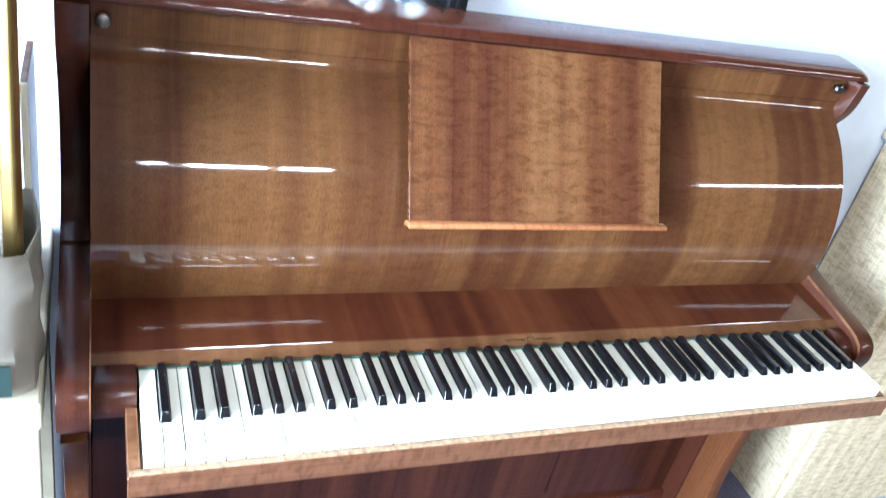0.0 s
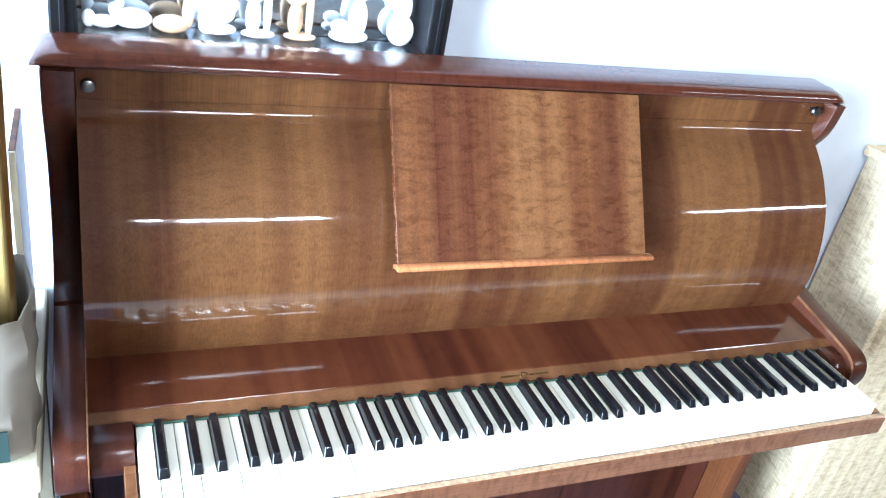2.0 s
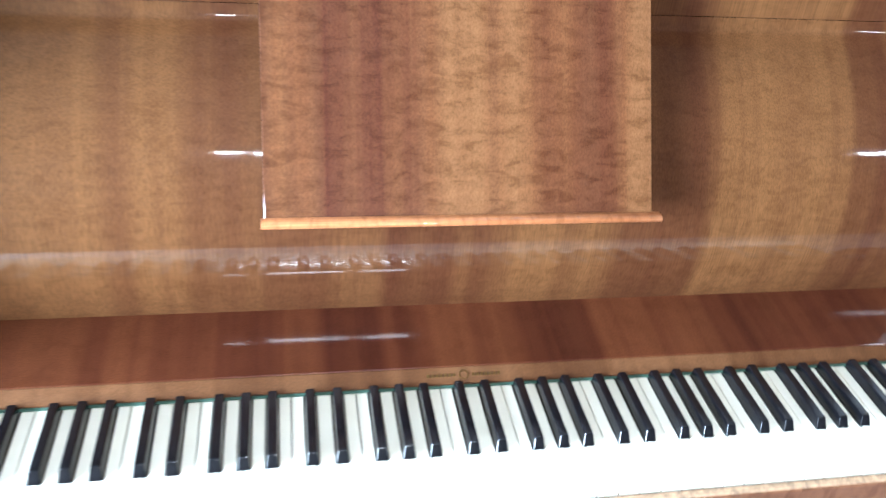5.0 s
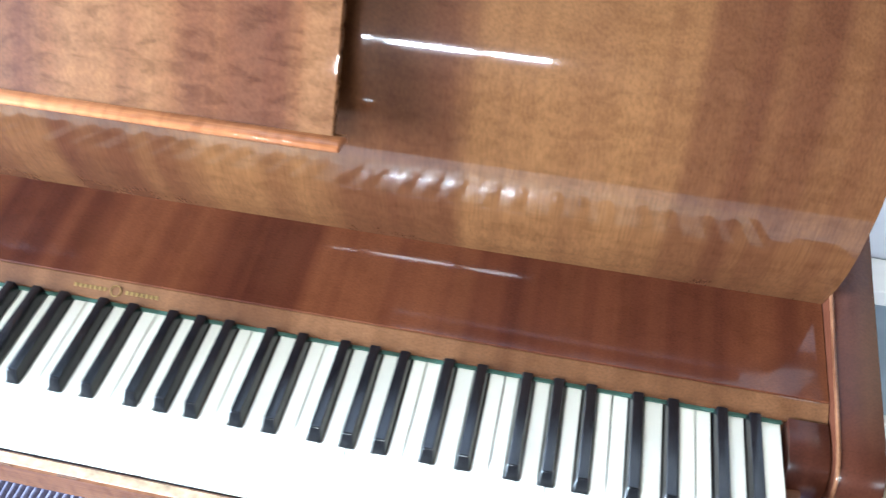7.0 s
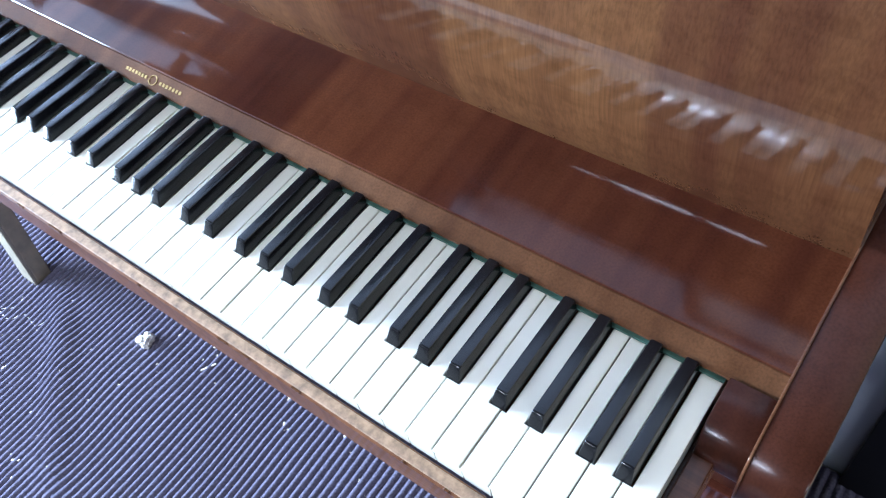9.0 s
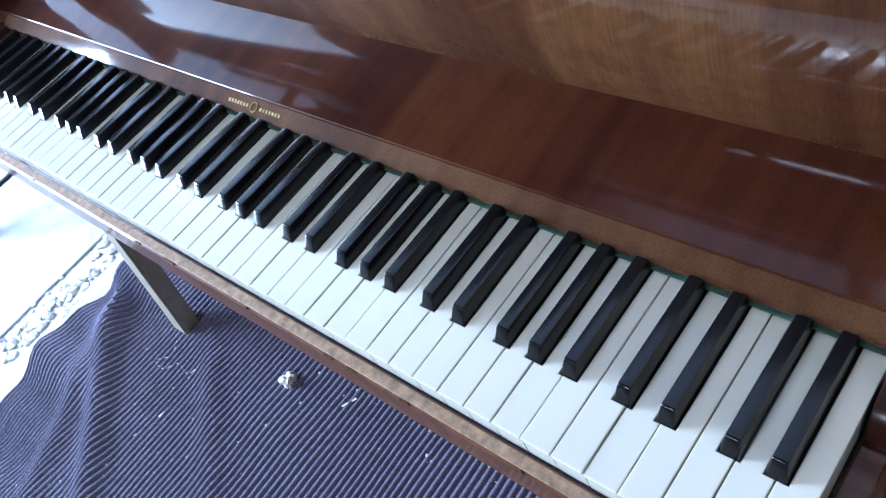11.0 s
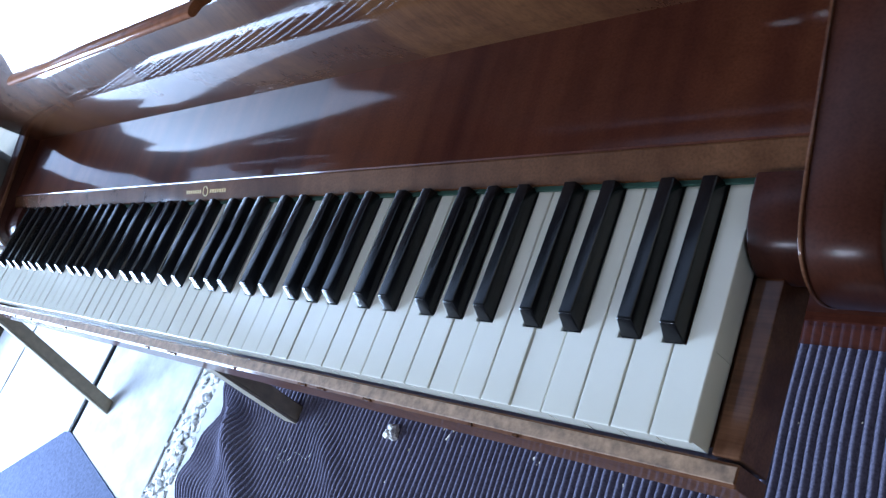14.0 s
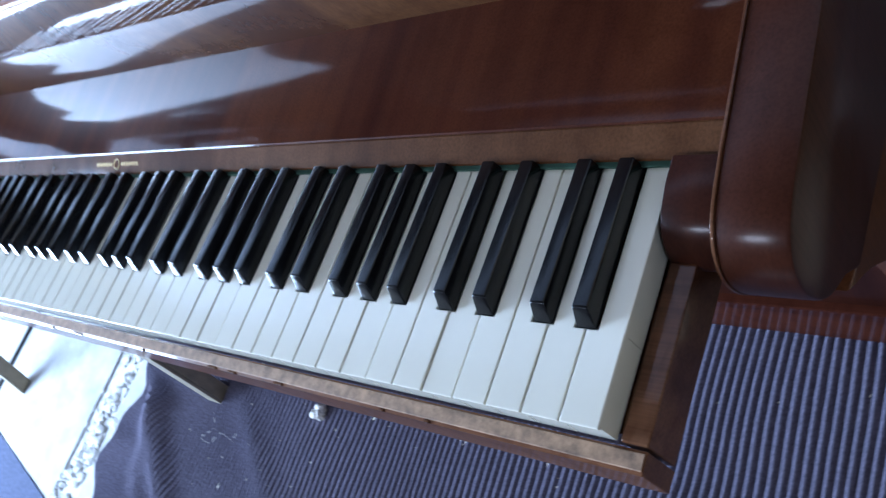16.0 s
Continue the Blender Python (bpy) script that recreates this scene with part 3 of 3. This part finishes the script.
figurine(0.398, 0.555, [(0, 0, 0.024, 0.021, 0.018, 0.024), (0, 0, 0.058, 0.014, 0.012, 0.024), (0, 0, 0.09, 0.01, 0.01, 0.012), (-0.016, 0, 0.07, 0.008, 0.006, 0.016)], PORCELAIN, "standing white porcelain figurine with a wide base")

# cream table beside the piano, with a paper bag of picture frames
table = root("side_table", -0.4, 0.2, 0.0, "narrow cream-painted table with square legs", "table")
part("tabletop", box(-1.07, -0.108, 0.088, 0.48, 0.70, 0.742, 0.004), CREAM, table)
part("apron", box(-0.99, -0.112, 0.092, 0.11, 0.5, 0.6998, 0.003), CREAM, table, "wide cream board under the tabletop")


def lean(bm, y0, y1):
    """Leans a leg so that its top stands at y1 over a foot at y0."""
    for v in bm.verts:
        v.co.y += (y1 - y0) * v.co.z / 0.7
    return bm


for x, y, top in ((-0.17, 0.03, 0.115), (-1.045, -0.096, 0.115), (-0.165, 0.44, 0.44), (-1.045, 0.44, 0.44)):
    foot = 0.0085 if x > -0.3 else 0.0005
    wide = 0.046 if x > -0.3 else 0.035
    # leg in the shaded tone, with a thin lit-tone sheet in front
    leg = part("leg", lean(box(x, x + wide, y + 0.006, y + 0.04, foot, 0.6996, 0.003), y, top), OLIVE_SHADED, table)
    part("lit_front", lean(box(x, x + wide, y, y + 0.0058, foot, 0.6996, 0.001), y, top), PUTTY_LIT, leg, "front face, coloured paler for the light on it")
part("rail", box(-1.0095, -0.1575, 0.45, 0.465, 0.62, 0.6998, 0.002), OLIVE_SHADED, table)

# chest added to darken the area behind the table and cover bright wall
chest = root("added_dark_chest", -1.5, 0.42, 0.0005, "tall dark brown chest, added for the dark area behind the table", "chest")
part("body", box(-1.9, -1.12, 0.345, 0.495, 0.0005, 1.04, 0.004), LOW_BOUNCE, chest)
part("lid", box(-1.912, -1.108, 0.337, 0.497, 1.0403, 1.062, 0.004), LOW_BOUNCE, chest)
for x in (-1.89, -1.63, -1.37):
    part("front_panel", box(x, x + 0.24, 0.34, 0.3448, 0.06, 1.0, 0.002), LOW_BOUNCE, chest)

bm = bmesh.new()
rings = []
for j in range(9):
    z, ring = 0.743 + 0.2 * j / 8, []
    for i in range(28):
        a = 2 * math.pi * i / 28
        c, s = math.cos(a), math.sin(a)
        q = (abs(c) ** 5 + abs(s) ** 5) ** (-1 / 5)
        w = 1 + 0.03 * math.sin(7 * a + j) + 0.02 * math.sin(j * 1.7 + 3 * a)
        ring.append(bm.verts.new((-0.216 + 0.105 * c * q * w, 0.17 + 0.07 * s * q * w, z + (0.012 * math.sin(3 * a) if j == 8 else 0))))
    rings.append(ring)
for a, b in zip(rings, rings[1:]):
    for i in range(28):
        bm.faces.new((a[i], a[(i + 1) % 28], b[(i + 1) % 28], b[i]))
bm.faces.new(rings[0][::-1])
bag = part("paper_bag", bm, PAPER, smooth=True)
tagged(bag, "open brown paper bag with a green label", "bag")
shell = bag.modifiers.new("shell", "SOLIDIFY")
shell.thickness = 0.0015
part("label", box(-0.2, -0.138, 0.0905, 0.0925, 0.755, 0.8), TEAL, bag, "plain dark green label")


def picture(x, y, w, h, turn, lean, label):
    """A framed picture: four mouldings round a board."""
    pic = new("picture_frame")
    tagged(pic, label, "picture frame", "frames in the paper bag")
    for name, a, b, c, d2 in (("moulding", 0, 0.018, 0, h), ("moulding", w - 0.018, w, 0, h), ("moulding", 0.0182, w - 0.0182, 0, 0.018), ("moulding", 0.0182, w - 0.0182, h - 0.018, h)):
        part(name, box(a, b, -0.008, 0.008, c, d2, 0.004, seg=3), GOLD, pic)
    part("board", box(0.0182, w - 0.0182, 0.001, 0.005, 0.0182, h - 0.0182), PAPER, pic, "plain pale backing")
    pic.matrix_world = pose(x, y, 0.7505, lean, 0, turn)
    return pic


picture(-0.128, 0.14, 0.24, 0.47, 152, 2, "gilt picture frame standing upright in the bag")
picture(-0.14, 0.17, 0.17, 0.32, 158, -3, "thin gilt picture frame standing in the bag")

board = root("leaning_board", -0.126, 0.35, 0.7425, "cream-edged board standing on the table, its face coloured brown for shade", "board")
# brown wood on the face paints its shade, away from the doorway
part("panel", box(-0.13, -0.122, 0.2842, 0.42, 0.7425, 1.06, 0.001), WOOD_UNDER, board)
part("edge", box(-0.13, -0.122, 0.279, 0.284, 0.7425, 1.06, 0.001), CREAM, board, "cream painted edge")

wall_pic = root("wall_picture", 1.1, 0.64, 1.2, "thin dark framed picture hanging on the white wall", "picture")
wall_pic.location = (1.2, 0.485, 1.312)
for a0, a1, c0, c1 in ((-0.225, 0.225, 0.0, 0.012), (-0.225, 0.225, 0.288, 0.3), (-0.225, -0.213, 0.0122, 0.2878), (0.213, 0.225, 0.0122, 0.2878)):
    part("frame_bar", box(a0, a1, -0.012, 0.012, c0, c1, 0.002), PICTURE_DARK, None).parent = wall_pic
part("sheet", box(-0.2128, 0.2128, 0.0, 0.008, 0.0122, 0.2878), WHITE_PAINT, None, "plain pale sheet").parent = wall_pic

# oak cabinet and low grey cupboard at the treble end
oak = root("oak_cabinet", 1.9, 0.5, 0.008, "pale oak-veneered cabinet with sunlight on it", "cabinet")
part("side", box(1.535, 1.5555, 0.30, 0.495, 0.008, 0.9798, 0.003), OAK, oak)
part("front", box(1.5557, 2.36, 0.285, 0.305, 0.008, 0.9798, 0.003), OAK, oak)
part("top", box(1.515, 2.38, 0.275, 0.495, 0.98, 1.004, 0.003), OAK, oak)
part("upper_case", box(1.585, 2.34, 0.33, 0.495, 1.0042, 1.9, 0.004), OAK, oak)
low = root("low_cupboard", 1.38, 0.6, 0.008, "low grey-blue painted cupboard with a white top, behind the piano's end", "cupboard")
part("top", box(1.29, 1.4735, 0.44, 0.495, 0.585, 0.61, 0.003), WHITE_PAINT, low)
part("front", box(1.3, 1.47, 0.465, 0.495, 0.335, 0.5848, 0.002), GREY_PAINT, low)
part("rail", box(1.3, 1.47, 0.45, 0.495, 0.3, 0.3345, 0.002), WHITE_PAINT, low)
part("plinth", box(1.3, 1.47, 0.475, 0.495, 0.008, 0.2998, 0.002), DARK, low)

# ---- litter on the carpet ----
rnd = random.Random(12)
bm = bmesh.new()
bmesh.ops.create_icosphere(bm, subdivisions=3, radius=0.017)
for v in bm.verts:
    v.co *= 0.75 + 0.5 * noise.noise(v.co * 90) + 0.3 * noise.noise(v.co * 220)
tissue = tagged(part("crumpled_tissue", bm, TISSUE), "crumpled off-white tissue ball lying on the carpet", "tissue")
tissue.location = (0.186, 0.066, 0.021)
for x, y, l, a in ((0.324, 0.094, 0.03, 60), (0.5, 0.131, 0.018, 20), (0.616, 0.134, 0.022, -40), (0.522, 0.085, 0.016, -50), (0.16, -0.222, 0.016, 30), (0.3, 0.129, 0.012, 10), (-0.02, -0.12, 0.014, 75), (0.64, -0.02, 0.012, -15)):
    ob = tagged(part("wood_splinter", box(-l / 2, l / 2, -0.0018, 0.0018, 0, 0.002, 0.0005), CHIP), "pale wood splinter on the carpet", "splinter", "splinters on the carpet")
    ob.matrix_world = pose(x, y, 0.0085 + fold(x, y), 0, 0, a)
bm = bmesh.new()
for k in range(420):
    x, y = rnd.uniform(-0.2, 1.5), rnd.uniform(-0.6, 0.28)
    s = rnd.uniform(0.0008, 0.0026)
    one = box(-s * rnd.uniform(0.6, 2), s, -s * 0.6, s * 0.6, 0, 0.0012)
    one.transform(pose(x, y, 0.0078 + fold(x, y), 0, 0, rnd.uniform(0, 180)))
    join(bm, one)
tagged(part("crumbs", bm, CHIP), "pale crumbs and dust scattered over the carpet", "crumbs", kind="stuff")
for pts in ([(-0.135, 0.01), (-0.115, -0.02), (-0.14, -0.045), (-0.105, -0.05), (-0.085, -0.025), (-0.045, -0.03), (-0.03, -0.01)],):
    cu = bpy.data.curves.new("thread", "CURVE")
    cu.dimensions, cu.bevel_depth = "3D", 0.0007
    sp = cu.splines.new("POLY")
    line = curve([(x, y, 0.0095 + fold(x, y)) for x, y in pts], 5)
    sp.points.add(len(line) - 1)
    for q, p in zip(sp.points, line):
        q.co = (*p, 1)
    cu.materials.append(TISSUE)
    tagged(new("thread", cu), "loose white thread lying on the carpet", "thread")
